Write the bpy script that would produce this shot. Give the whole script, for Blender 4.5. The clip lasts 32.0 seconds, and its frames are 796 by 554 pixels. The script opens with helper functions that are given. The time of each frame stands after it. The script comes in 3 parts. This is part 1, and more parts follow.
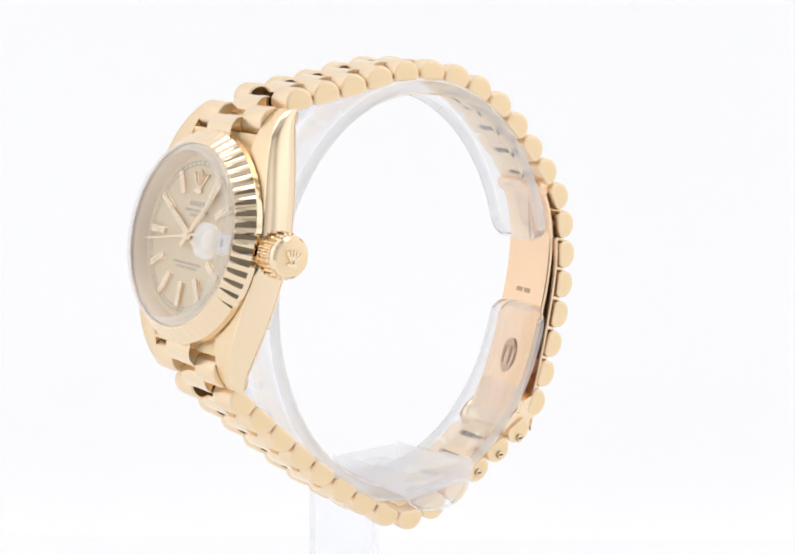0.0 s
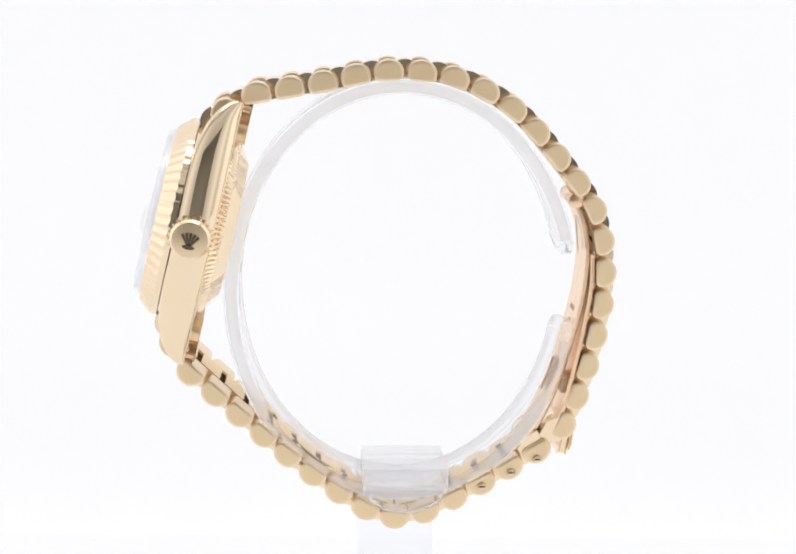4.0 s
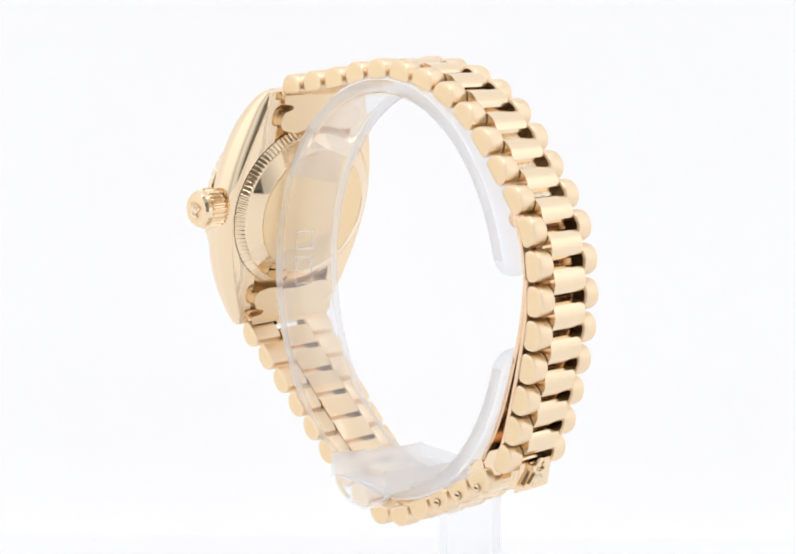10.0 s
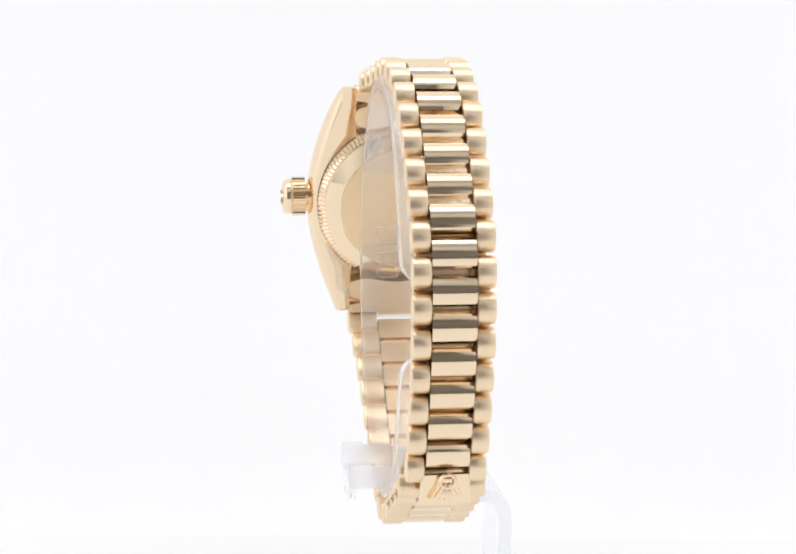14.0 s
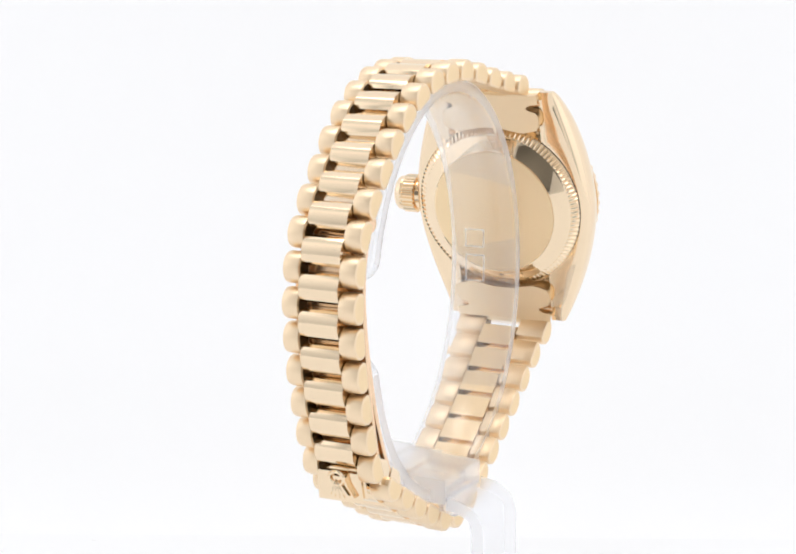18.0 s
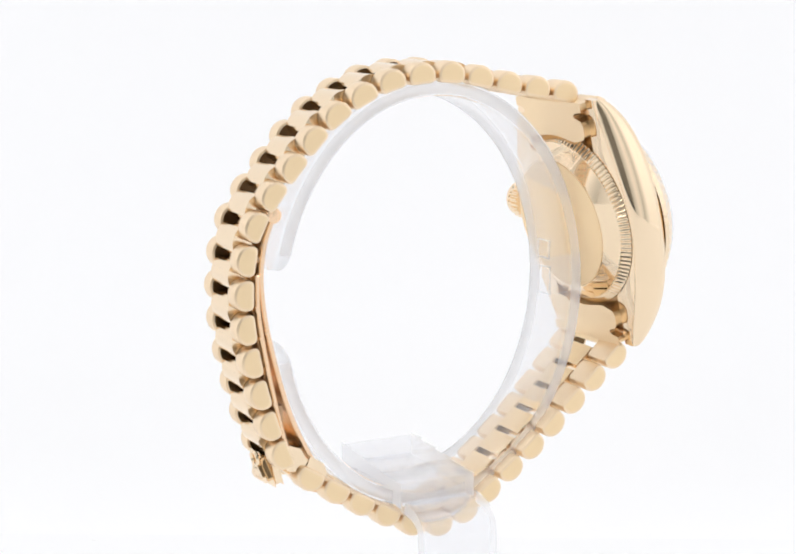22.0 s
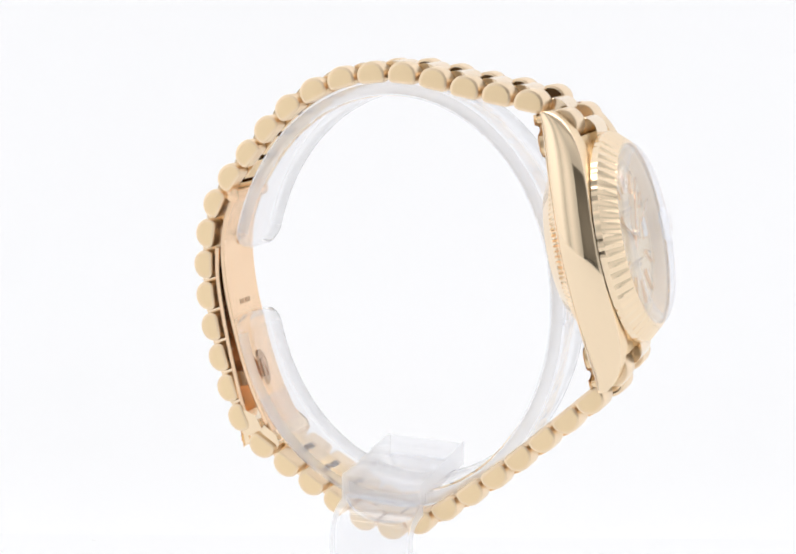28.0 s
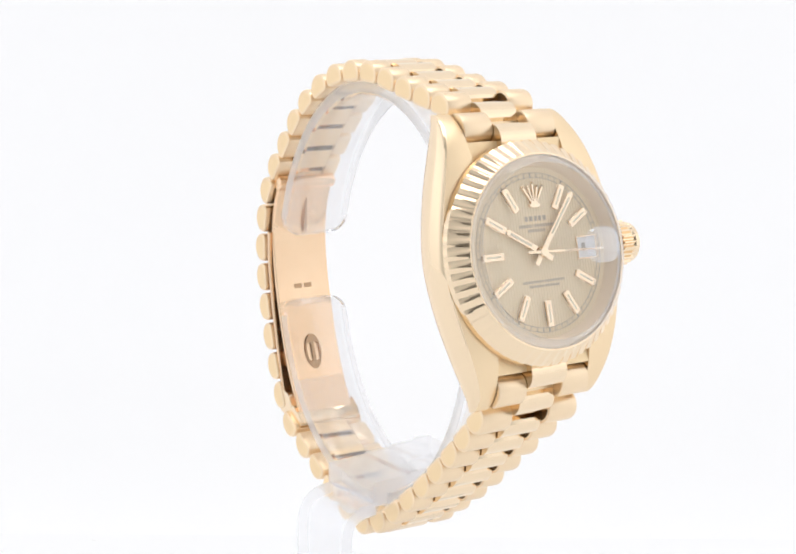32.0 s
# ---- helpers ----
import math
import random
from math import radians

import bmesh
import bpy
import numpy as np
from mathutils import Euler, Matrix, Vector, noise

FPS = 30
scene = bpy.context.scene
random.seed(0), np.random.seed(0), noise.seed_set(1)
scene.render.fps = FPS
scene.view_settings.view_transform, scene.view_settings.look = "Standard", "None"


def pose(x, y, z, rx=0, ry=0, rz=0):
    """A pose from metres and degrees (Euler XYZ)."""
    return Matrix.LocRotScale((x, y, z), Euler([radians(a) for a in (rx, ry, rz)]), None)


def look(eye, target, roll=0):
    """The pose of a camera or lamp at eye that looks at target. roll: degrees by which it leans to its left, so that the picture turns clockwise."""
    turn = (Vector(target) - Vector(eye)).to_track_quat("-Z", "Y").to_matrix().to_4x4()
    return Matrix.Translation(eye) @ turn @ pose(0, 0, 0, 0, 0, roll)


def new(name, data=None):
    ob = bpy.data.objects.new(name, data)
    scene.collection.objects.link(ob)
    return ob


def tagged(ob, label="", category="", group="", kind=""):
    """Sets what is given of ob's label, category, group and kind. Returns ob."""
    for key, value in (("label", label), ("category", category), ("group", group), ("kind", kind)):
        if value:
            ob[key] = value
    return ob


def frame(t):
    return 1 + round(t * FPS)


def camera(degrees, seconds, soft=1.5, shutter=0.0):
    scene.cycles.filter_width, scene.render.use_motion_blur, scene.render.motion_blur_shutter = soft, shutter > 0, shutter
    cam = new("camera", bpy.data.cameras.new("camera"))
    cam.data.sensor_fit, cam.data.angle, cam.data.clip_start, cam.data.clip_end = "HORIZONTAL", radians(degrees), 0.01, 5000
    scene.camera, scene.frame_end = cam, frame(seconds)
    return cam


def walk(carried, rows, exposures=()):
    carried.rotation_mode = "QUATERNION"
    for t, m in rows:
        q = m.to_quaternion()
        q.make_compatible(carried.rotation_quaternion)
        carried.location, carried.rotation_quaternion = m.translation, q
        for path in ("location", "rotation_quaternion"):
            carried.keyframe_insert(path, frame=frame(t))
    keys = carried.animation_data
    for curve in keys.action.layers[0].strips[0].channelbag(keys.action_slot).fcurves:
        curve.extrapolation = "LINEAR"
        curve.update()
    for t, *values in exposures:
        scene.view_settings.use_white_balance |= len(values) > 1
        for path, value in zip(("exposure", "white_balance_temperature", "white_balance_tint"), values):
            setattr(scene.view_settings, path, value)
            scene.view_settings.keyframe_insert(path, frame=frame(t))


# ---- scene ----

# Millimetres are used for the small parts; MM turns them into metres.
MM = 0.001
SPIN = -8.5196          # degrees a second, turntable seen from above
ZERO = 14.9             # second at which the dial faces straight away from the camera
EYE = (0.0, -0.20833, 0.0854)

cam = camera(26.35, 32.0, soft=2.0)
aim = (EYE[0] - 0.00443, EYE[1] + 0.98360, EYE[2] - 0.18030)
walk(cam, [(0.0, look(EYE, aim, 0.379)), (32.0, look(EYE, aim, 0.379))])

# ---------------------------------------------------------------- light
world = bpy.data.worlds.new("studio_air")
world.use_nodes = True
world.node_tree.nodes["Background"].inputs[0].default_value = (0.9, 0.95, 1.0, 1)
world.node_tree.nodes["Background"].inputs[1].default_value = 0.15
scene.world = world
scene.view_settings.exposure = 0.0


# ---------------------------------------------------------------- materials
def mat(name, color, rough=0.5, metal=0.0, **kw):
    m = bpy.data.materials.new(name)
    m.use_nodes = True
    b = m.node_tree.nodes["Principled BSDF"]
    b.inputs["Base Color"].default_value = (*color, 1)
    b.inputs["Roughness"].default_value = rough
    b.inputs["Metallic"].default_value = metal
    for k, v in kw.items():
        b.inputs[k.replace("_", " ")].default_value = v
    return m


def nodes_of(m):
    return m.node_tree.nodes, m.node_tree.links, m.node_tree.nodes["Principled BSDF"]


def vary(m, scale, stretch, lo, hi, bump=0.0, dist=0.00002, detail=4):
    """Grain: a stretched noise on roughness and relief, in the part's own space."""
    n, l, b = nodes_of(m)
    co = n.new("ShaderNodeTexCoord")
    mp = n.new("ShaderNodeMapping")
    mp.inputs["Scale"].default_value = stretch
    l.new(co.outputs["Object"], mp.inputs["Vector"])
    tx = n.new("ShaderNodeTexNoise")
    tx.inputs["Scale"].default_value = scale
    tx.inputs["Detail"].default_value = detail
    l.new(mp.outputs["Vector"], tx.inputs["Vector"])
    mr = n.new("ShaderNodeMapRange")
    mr.inputs["To Min"].default_value = lo
    mr.inputs["To Max"].default_value = hi
    l.new(tx.outputs["Fac"], mr.inputs["Value"])
    l.new(mr.outputs["Result"], b.inputs["Roughness"])
    if bump:
        bp = n.new("ShaderNodeBump")
        bp.inputs["Strength"].default_value = bump
        bp.inputs["Distance"].default_value = dist
        l.new(tx.outputs["Fac"], bp.inputs["Height"])
        l.new(bp.outputs["Normal"], b.inputs["Normal"])
    return m


GOLD = (0.925, 0.745, 0.53)
gold_polished = vary(mat("polished_gold", GOLD, 0.06, 1.0), 900, (1, 1, 1), 0.03, 0.09)
gold_matt = vary(mat("matt_brushed_gold", (0.93, 0.735, 0.475), 0.5, 1.0), 2200, (1, 0.08, 1), 0.42, 0.60, 0.2)
gold_links = vary(mat("soft_polished_gold", GOLD, 0.1, 1.0), 1200, (0.1, 1, 1), 0.07, 0.15)
gold_case = vary(mat("worn_polished_gold", GOLD, 0.06, 1.0), 700, (1, 1, 1), 0.04, 0.09)
gold_brushed = vary(mat("brushed_gold", (0.92, 0.73, 0.51), 0.25, 1.0), 9000, (1, 0.02, 1), 0.30, 0.42, 0.04, 0.00001)
gold_satin = vary(mat("satin_gold", (0.92, 0.72, 0.475), 0.3, 1.0), 5000, (1, 1, 0.05), 0.30, 0.42, 0.04)
gold_rose = vary(mat("rose_tinted_gold", (0.90, 0.67, 0.47), 0.2, 1.0), 600, (1, 1, 1), 0.16, 0.32, 0.05)
n, l, b = nodes_of(gold_rose)
stain = n.new("ShaderNodeTexNoise")
stain.inputs["Scale"].default_value = 260.0
stain.inputs["Detail"].default_value = 6.0
ramp = n.new("ShaderNodeMix")
ramp.data_type = "RGBA"
ramp.inputs[6].default_value = (0.96, 0.72, 0.50, 1)
ramp.inputs[7].default_value = (0.91, 0.64, 0.42, 1)
co = n.new("ShaderNodeTexCoord")
l.new(co.outputs["Object"], stain.inputs["Vector"])
l.new(stain.outputs["Fac"], ramp.inputs[0])
l.new(ramp.outputs[2], b.inputs["Base Color"])
# Near-black gold: the shade between the link rows is put into this colour.
gold_shaded = vary(mat("shaded_inner_gold", (0.16, 0.10, 0.05), 0.35, 1.0), 900, (1, 1, 1), 0.25, 0.5)
engraved_gap_brown = mat("engraved_and_gap_brown_gold", (0.55, 0.36, 0.22), 0.35, 0.8)
ink = mat("dark_print", (0.38, 0.33, 0.27), 0.5)
print_ink = mat("faded_brown_print", (0.52, 0.43, 0.32), 0.5)
slot_brown = mat("dark_brown_recess", (0.10, 0.055, 0.025), 0.4, 0.3)
ring_champagne = vary(mat("champagne_ring", (0.9, 0.76, 0.58), 0.6, 0.25), 900, (1, 1, 1), 0.5, 0.7)
lume = mat("cream_lume", (0.90, 0.80, 0.60), 0.5)
white_plate = mat("white_date_plate", (0.90, 0.87, 0.82), 0.4)

dial_mat = mat("champagne_linen_dial", (0.78, 0.64, 0.43), 0.40, 0.15)
n, l, b = nodes_of(dial_mat)
co = n.new("ShaderNodeTexCoord")
wv = n.new("ShaderNodeTexWave")
wv.wave_type, wv.bands_direction = "BANDS", "X"
wv.inputs["Scale"].default_value = 820.0
wv.inputs["Distortion"].default_value = 1.2
l.new(co.outputs["Object"], wv.inputs["Vector"])
bp = n.new("ShaderNodeBump")
bp.inputs["Strength"].default_value = 0.8
bp.inputs["Distance"].default_value = 0.00005
tone = n.new("ShaderNodeMix")
tone.data_type = "RGBA"
tone.inputs[6].default_value = (0.84, 0.685, 0.46, 1)
tone.inputs[7].default_value = (0.94, 0.79, 0.555, 1)
l.new(wv.outputs["Fac"], tone.inputs[0])
l.new(tone.outputs[2], b.inputs["Base Color"])
l.new(wv.outputs["Fac"], bp.inputs["Height"])
l.new(bp.outputs["Normal"], b.inputs["Normal"])

def pane(name, gloss, slant=0.25, least=0.0, rough=0.03):
    """Thin clear plastic or glass: lets light straight through, mirrors a little (least) and more at a slant (gloss)."""
    m = bpy.data.materials.new(name)
    m.use_nodes = True
    n, l = m.node_tree.nodes, m.node_tree.links
    n.remove(n["Principled BSDF"])
    clear, shine, mix, lw, mul = (n.new(k) for k in ("ShaderNodeBsdfTransparent", "ShaderNodeBsdfGlossy", "ShaderNodeMixShader", "ShaderNodeLayerWeight", "ShaderNodeMath"))
    clear.inputs["Color"].default_value = (0.985, 0.988, 1.0, 1)
    shine.inputs["Roughness"].default_value = rough
    shine.inputs["Color"].default_value = (0.99, 0.993, 1.0, 1)
    lw.inputs["Blend"].default_value = slant
    mul.operation = "MULTIPLY_ADD"
    mul.inputs[1].default_value = gloss
    mul.inputs[2].default_value = least
    l.new(lw.outputs["Facing"], mul.inputs[0])
    l.new(mul.outputs[0], mix.inputs[0])
    l.new(clear.outputs[0], mix.inputs[1])
    l.new(shine.outputs[0], mix.inputs[2])
    l.new(mix.outputs[0], n["Material Output"].inputs["Surface"])
    return m




def milky(name, cloud, gloss):
    """Clear plastic whose cut faces scatter a share (cloud) of the light."""
    m = pane(name, gloss, 0.3, 0.04, 0.2)
    n, l = m.node_tree.nodes, m.node_tree.links
    soft, through_light, both, mix = (n.new(k) for k in ("ShaderNodeBsdfDiffuse", "ShaderNodeBsdfTranslucent", "ShaderNodeMixShader", "ShaderNodeMixShader"))
    soft.inputs["Color"].default_value = through_light.inputs["Color"].default_value = (0.975, 0.982, 1.0, 1)
    l.new(soft.outputs[0], both.inputs[1])
    l.new(through_light.outputs[0], both.inputs[2])
    both.inputs[0].default_value = 0.97
    mix.inputs[0].default_value = cloud
    l.new(n["Mix Shader"].outputs[0], mix.inputs[1])
    l.new(both.outputs[0], mix.inputs[2])
    l.new(mix.outputs[0], n["Material Output"].inputs["Surface"])
    return m


acrylic = milky("clear_acrylic", 0.09, 0.5)
frosted = milky("frosted_acrylic_edge", 0.4, 0.2)
block_acrylic = milky("thick_clear_acrylic", 0.18, 0.5)
faint_mark = pane("moulded_edge", 0.2, 0.25, 0.2, 0.3)
acrylic_line = mat("rounded_acrylic_corner", (0.98, 0.99, 1.0), 0.12, 0.0, Transmission_Weight=0.95, IOR=1.16)
sapphire = pane("clear_crystal", 0.5, 0.5, 0.025, 0.01)
n, l = sapphire.node_tree.nodes, sapphire.node_tree.links
steep = n.new("ShaderNodeMath")
steep.operation = "POWER"
steep.inputs[1].default_value = 5.0
l.new(n["Layer Weight"].outputs["Facing"], steep.inputs[0])
l.new(steep.outputs[0], n["Math"].inputs[0])
crystal_edge = milky("ground_crystal_edge", 0.1, 0.42)
lens_glass = pane("clear_lens", 0.48, 0.6, 0.02)


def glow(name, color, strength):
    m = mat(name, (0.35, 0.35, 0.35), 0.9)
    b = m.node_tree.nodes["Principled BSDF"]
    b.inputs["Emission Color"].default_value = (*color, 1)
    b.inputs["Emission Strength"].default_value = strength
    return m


def fade(m, axis, stops):
    """Uneven light put into a fabric's emission: stops are (metres along axis, share of the strength), with axis 0, 1,
    2 or 3 for |x|.
    """
    n, l, b = nodes_of(m)
    co = n.new("ShaderNodeTexCoord")
    sep = n.new("ShaderNodeSeparateXYZ")
    l.new(co.outputs["Object"], sep.inputs[0])
    run = sep.outputs[axis % 3]
    if axis == 3:
        ab = n.new("ShaderNodeMath")
        ab.operation = "ABSOLUTE"
        l.new(run, ab.inputs[0])
        run = ab.outputs[0]
    total = None
    for (p0, v0), (p1, v1) in zip(stops, stops[1:]):
        mr = n.new("ShaderNodeMapRange")
        mr.interpolation_type = "SMOOTHSTEP"
        mr.inputs["From Min"].default_value, mr.inputs["From Max"].default_value = p0, p1
        mr.inputs["To Min"].default_value, mr.inputs["To Max"].default_value = (v0 if total is None else 0.0), (v1 if total is None else v1 - v0)
        l.new(run, mr.inputs["Value"])
        if total is None:
            total = mr.outputs[0]
        else:
            add = n.new("ShaderNodeMath")
            l.new(total, add.inputs[0])
            l.new(mr.outputs[0], add.inputs[1])
            total = add.outputs[0]
    mul = n.new("ShaderNodeMath")
    mul.operation = "MULTIPLY"
    l.new(total, mul.inputs[0])
    into = b.inputs["Emission Strength"]
    if into.is_linked:
        l.new(into.links[0].from_socket, mul.inputs[1])
    else:
        mul.inputs[1].default_value = into.default_value
    l.new(mul.outputs[0], into)
    return m


# The backdrop's light is put in as emission, weaker towards its foot.
tent_back = glow("glowing_backdrop_fabric", (0.968, 0.972, 1.0), 0.685)
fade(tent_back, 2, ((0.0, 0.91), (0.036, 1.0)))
# Unseen tent sides, flaps and top: added glow, graded to shape reflections.
tent_side = glow("glowing_tent_fabric", (0.98, 0.985, 1.0), 0.84)
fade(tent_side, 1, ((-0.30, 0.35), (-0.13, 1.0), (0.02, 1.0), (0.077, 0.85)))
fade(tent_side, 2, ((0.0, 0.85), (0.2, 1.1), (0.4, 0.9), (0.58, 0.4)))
tent_front = glow("glowing_flap_fabric", (0.98, 0.985, 1.0), 0.56)
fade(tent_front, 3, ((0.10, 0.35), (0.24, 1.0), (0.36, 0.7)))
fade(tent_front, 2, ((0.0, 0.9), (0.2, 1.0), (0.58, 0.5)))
tent_over = glow("dim_glowing_flap_fabric", (0.98, 0.985, 1.0), 0.24)
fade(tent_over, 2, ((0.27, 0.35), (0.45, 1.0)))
tent_top = glow("glowing_tent_top", (1.0, 0.995, 0.99), 0.55)
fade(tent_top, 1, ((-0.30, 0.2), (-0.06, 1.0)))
# Dark grey of the unseen surfaces added before the tent to darken reflections.
curtain = vary(mat("unseen_dark_grey", (0.12, 0.12, 0.12), 0.9), 8, (1, 1, 1), 0.8, 0.95, 0.3, 0.002)
# Unseen added wall, lighter than the floor strip so that reflections brighten upward.
unseen_wall_grey = vary(mat("unseen_grey_wall", (0.3, 0.29, 0.27), 0.8), 8, (1, 1, 1), 0.7, 0.9, 0.1, 0.001)
# The floor's brightness is put in as emission; nothing lights it from below.
sheet = vary(glow("glowing_floor_sheet", (0.97, 0.977, 1.0), 0.585), 30, (1, 1, 1), 0.6, 0.8, 0.05, 0.0005)
fill_bar = glow("fill_bar_glow", (1.0, 0.99, 0.98), 3.15)


# ---------------------------------------------------------------- mesh helpers
def mesh_object(name, bm, material, smooth=True, angle=35):
    """A bmesh in millimetres becomes one mesh object in metres."""
    bm.normal_update()
    bmesh.ops.recalc_face_normals(bm, faces=bm.faces)
    bmesh.ops.scale(bm, vec=(MM, MM, MM), verts=bm.verts)
    me = bpy.data.meshes.new(name)
    if smooth:
        lim = radians(angle)
        for f in bm.faces:
            f.smooth = True
        for e in bm.edges:
            if len(e.link_faces) == 2 and e.calc_face_angle(0) > lim:
                e.smooth = False
    bm.to_mesh(me)
    bm.free()
    me.materials.append(material)
    return new(name, me)


def part(name, bm, material, parent, label="", m=None, smooth=True, angle=35):
    ob = mesh_object(name, bm, material, smooth, angle)
    ob.parent = parent
    if m is not None:
        ob.matrix_local = m
    if label:
        tagged(ob, label)
    return ob


def part_again(ob, m, parent):
    o = new(ob.name.split(".")[0], ob.data)
    o.parent = parent
    o.matrix_local = m
    return o


def prism(bm, outline, axis, lo, hi):
    """Extrudes a closed outline of (a, b) pairs along axis 0, 1 or 2 from lo to hi."""
    def at(p, c):
        q = list(p)
        q.insert(axis, c)
        return q
    A = [bm.verts.new(at(p, lo)) for p in outline]
    B = [bm.verts.new(at(p, hi)) for p in outline]
    k = len(outline)
    for i in range(k):
        bm.faces.new((A[i], A[(i + 1) % k], B[(i + 1) % k], B[i]))
    bm.faces.new(A)
    bm.faces.new(B[::-1])
    return bm


def loft(bm, rings, close=False, caps=True):
    """Skins rings of equal length."""
    V = [[bm.verts.new(p) for p in r] for r in rings]
    k = len(rings[0])
    pairs = list(zip(V, V[1:])) + ([(V[-1], V[0])] if close else [])
    for a, c in pairs:
        for i in range(k):
            bm.faces.new((a[i], a[(i + 1) % k], c[(i + 1) % k], c[i]))
    if caps and not close:
        bm.faces.new(V[0][::-1])
        bm.faces.new(V[-1])
    return bm


def lathe(bm, profile, steps=96, wobble=None, ring=False):
    """Turns an (r, z) profile about z. wobble(j, a) shifts (r, z) of ring j at angle a."""
    rings = []
    for j, (r, z) in enumerate(profile):
        ring = []
        for i in range(steps):
            a = 2 * math.pi * i / steps
            dr, dz = wobble(j, i) if wobble else (0, 0)
            ring.append(((r + dr) * math.cos(a), (r + dr) * math.sin(a), z + dz))
        rings.append(ring)
    return loft(bm, rings, close=ring)


def bevel(bm, width, segments=2, angle=40):
    bm.normal_update()
    es = [e for e in bm.edges if len(e.link_faces) == 2 and e.calc_face_angle(0) > radians(angle)]
    bmesh.ops.bevel(bm, geom=es, offset=width, segments=segments, profile=0.5, affect="EDGES", clamp_overlap=True)
    return bm


def box(bm, x0, x1, y0, y1, z0, z1):
    return prism(bm, [(x0, y0), (x1, y0), (x1, y1), (x0, y1)], 2, z0, z1)


def spline(points, count, lead=0.0, tail=0.0):
    """count places evenly along a smooth curve through points: (place, tangent)."""
    P = [Vector(p) for p in points]
    P = [2 * P[0] - P[1]] + P + [2 * P[-1] - P[-2]]
    fine = []
    for i in range(1, len(P) - 2):
        for s in range(24):
            t = s / 24
            a, c, d, e = P[i - 1], P[i], P[i + 1], P[i + 2]
            fine.append(0.5 * (2 * c + (d - a) * t + (2 * a - 5 * c + 4 * d - e) * t * t + (3 * c - a - 3 * d + e) * t ** 3))
    fine.append(P[-2])
    run = [0.0]
    for a, c in zip(fine, fine[1:]):
        run.append(run[-1] + (c - a).length)
    out = []
    for k in range(count):
        s = lead + (run[-1] - lead - tail) * k / max(1, count - 1)
        i = max(0, min(len(fine) - 2, next((j for j in range(len(run) - 1) if run[j + 1] >= s), len(fine) - 2)))
        f = (s - run[i]) / (run[i + 1] - run[i])
        p = fine[i].lerp(fine[i + 1], f)
        j0, j1 = max(0, i - 6), min(len(fine) - 1, i + 7)
        out.append((p, (fine[j1] - fine[j0]).normalized()))
    return out


def frame_at(x, p, tangent, inside, yaw=0.0):
    """A pose whose X goes across the band, Y along it and Z outward from the ring."""
    t = Vector((0, tangent[0], tangent[1]))
    o = Vector((1, 0, 0)).cross(t)
    q = Vector((0, p[0], p[1]))
    if o.dot(q - Vector((0, *inside))) < 0:
        t = -t
        o = -o
    r = Matrix((Vector((1, 0, 0)), t, o)).transposed().to_4x4()
    r = pose(0, 0, 0, 0, 0, yaw) @ r
    return Matrix.Translation((x * MM, q.y * MM, q.z * MM)) @ r


# ---------------------------------------------------------------- the light tent
def slab(name, bm, material, label):
    return tagged(mesh_object(name, bm, material, False), label, "wall", kind="structure")


# glowing floor sheet, and an unseen dark strip added to darken reflections
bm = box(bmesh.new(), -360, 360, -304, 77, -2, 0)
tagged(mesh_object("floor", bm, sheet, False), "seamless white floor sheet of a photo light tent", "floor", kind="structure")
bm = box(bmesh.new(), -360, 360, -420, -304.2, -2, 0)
tagged(mesh_object("floor_front", bm, curtain, False), "unseen dark grey floor strip added to darken reflections", "floor", kind="structure")
arc = [(72.4 - 34 + 34 * math.cos(a), 34 - 33.9 * math.sin(a)) for a in (math.pi / 2 * k / 16 for k in range(17))]
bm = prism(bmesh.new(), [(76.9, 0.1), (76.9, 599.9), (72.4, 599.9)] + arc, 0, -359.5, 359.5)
tagged(mesh_object("backdrop", bm, tent_back, True), "self-glowing white fabric sweeping up into the backdrop", "backdrop", kind="structure")
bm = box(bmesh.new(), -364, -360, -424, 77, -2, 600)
slab("wall_left", bm, tent_side, "unseen white fabric side of the light tent, glowing by itself")
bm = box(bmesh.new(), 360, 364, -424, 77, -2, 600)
slab("wall_right", bm, tent_side, "unseen white fabric side of the light tent, glowing by itself")
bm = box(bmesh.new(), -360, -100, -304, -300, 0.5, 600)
slab("wall_front_1", bm, tent_front, "unseen white front flap of the light tent, glowing by itself")
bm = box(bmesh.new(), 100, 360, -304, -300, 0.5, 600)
slab("wall_front_2", bm, tent_front, "unseen white front flap of the light tent, glowing by itself")
# Unseen flap, added over the opening only to shape reflections.
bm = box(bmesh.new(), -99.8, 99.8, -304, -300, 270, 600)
slab("wall_front_3", bm, tent_over, "unseen dimly glowing white flap added over the tent opening")
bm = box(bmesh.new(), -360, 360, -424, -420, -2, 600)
slab("wall_far", bm, unseen_wall_grey, "unseen grey wall added behind the open slit of the tent")
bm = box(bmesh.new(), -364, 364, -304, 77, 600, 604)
tagged(mesh_object("ceiling", bm, tent_top, False), "unseen white top of the light tent, glowing by itself", "ceiling", kind="structure")
# Two unseen bars, added for light from above and bright streaks on the gold.
for y in (-75, 25):
    bm = bevel(box(bmesh.new(), -300, 300, y - 35, y + 35, 588, 600), 3, 2)
    tagged(mesh_object("fill_light_bar", bm, fill_bar), "unseen long white light bar added under the tent top", "lamp", group="tent lights")
bm = box(bmesh.new(), -364, 364, -424, -304.2, 600, 604)
tagged(mesh_object("ceiling_front", bm, curtain, False), "unseen grey top added before the tent", "ceiling", kind="structure")

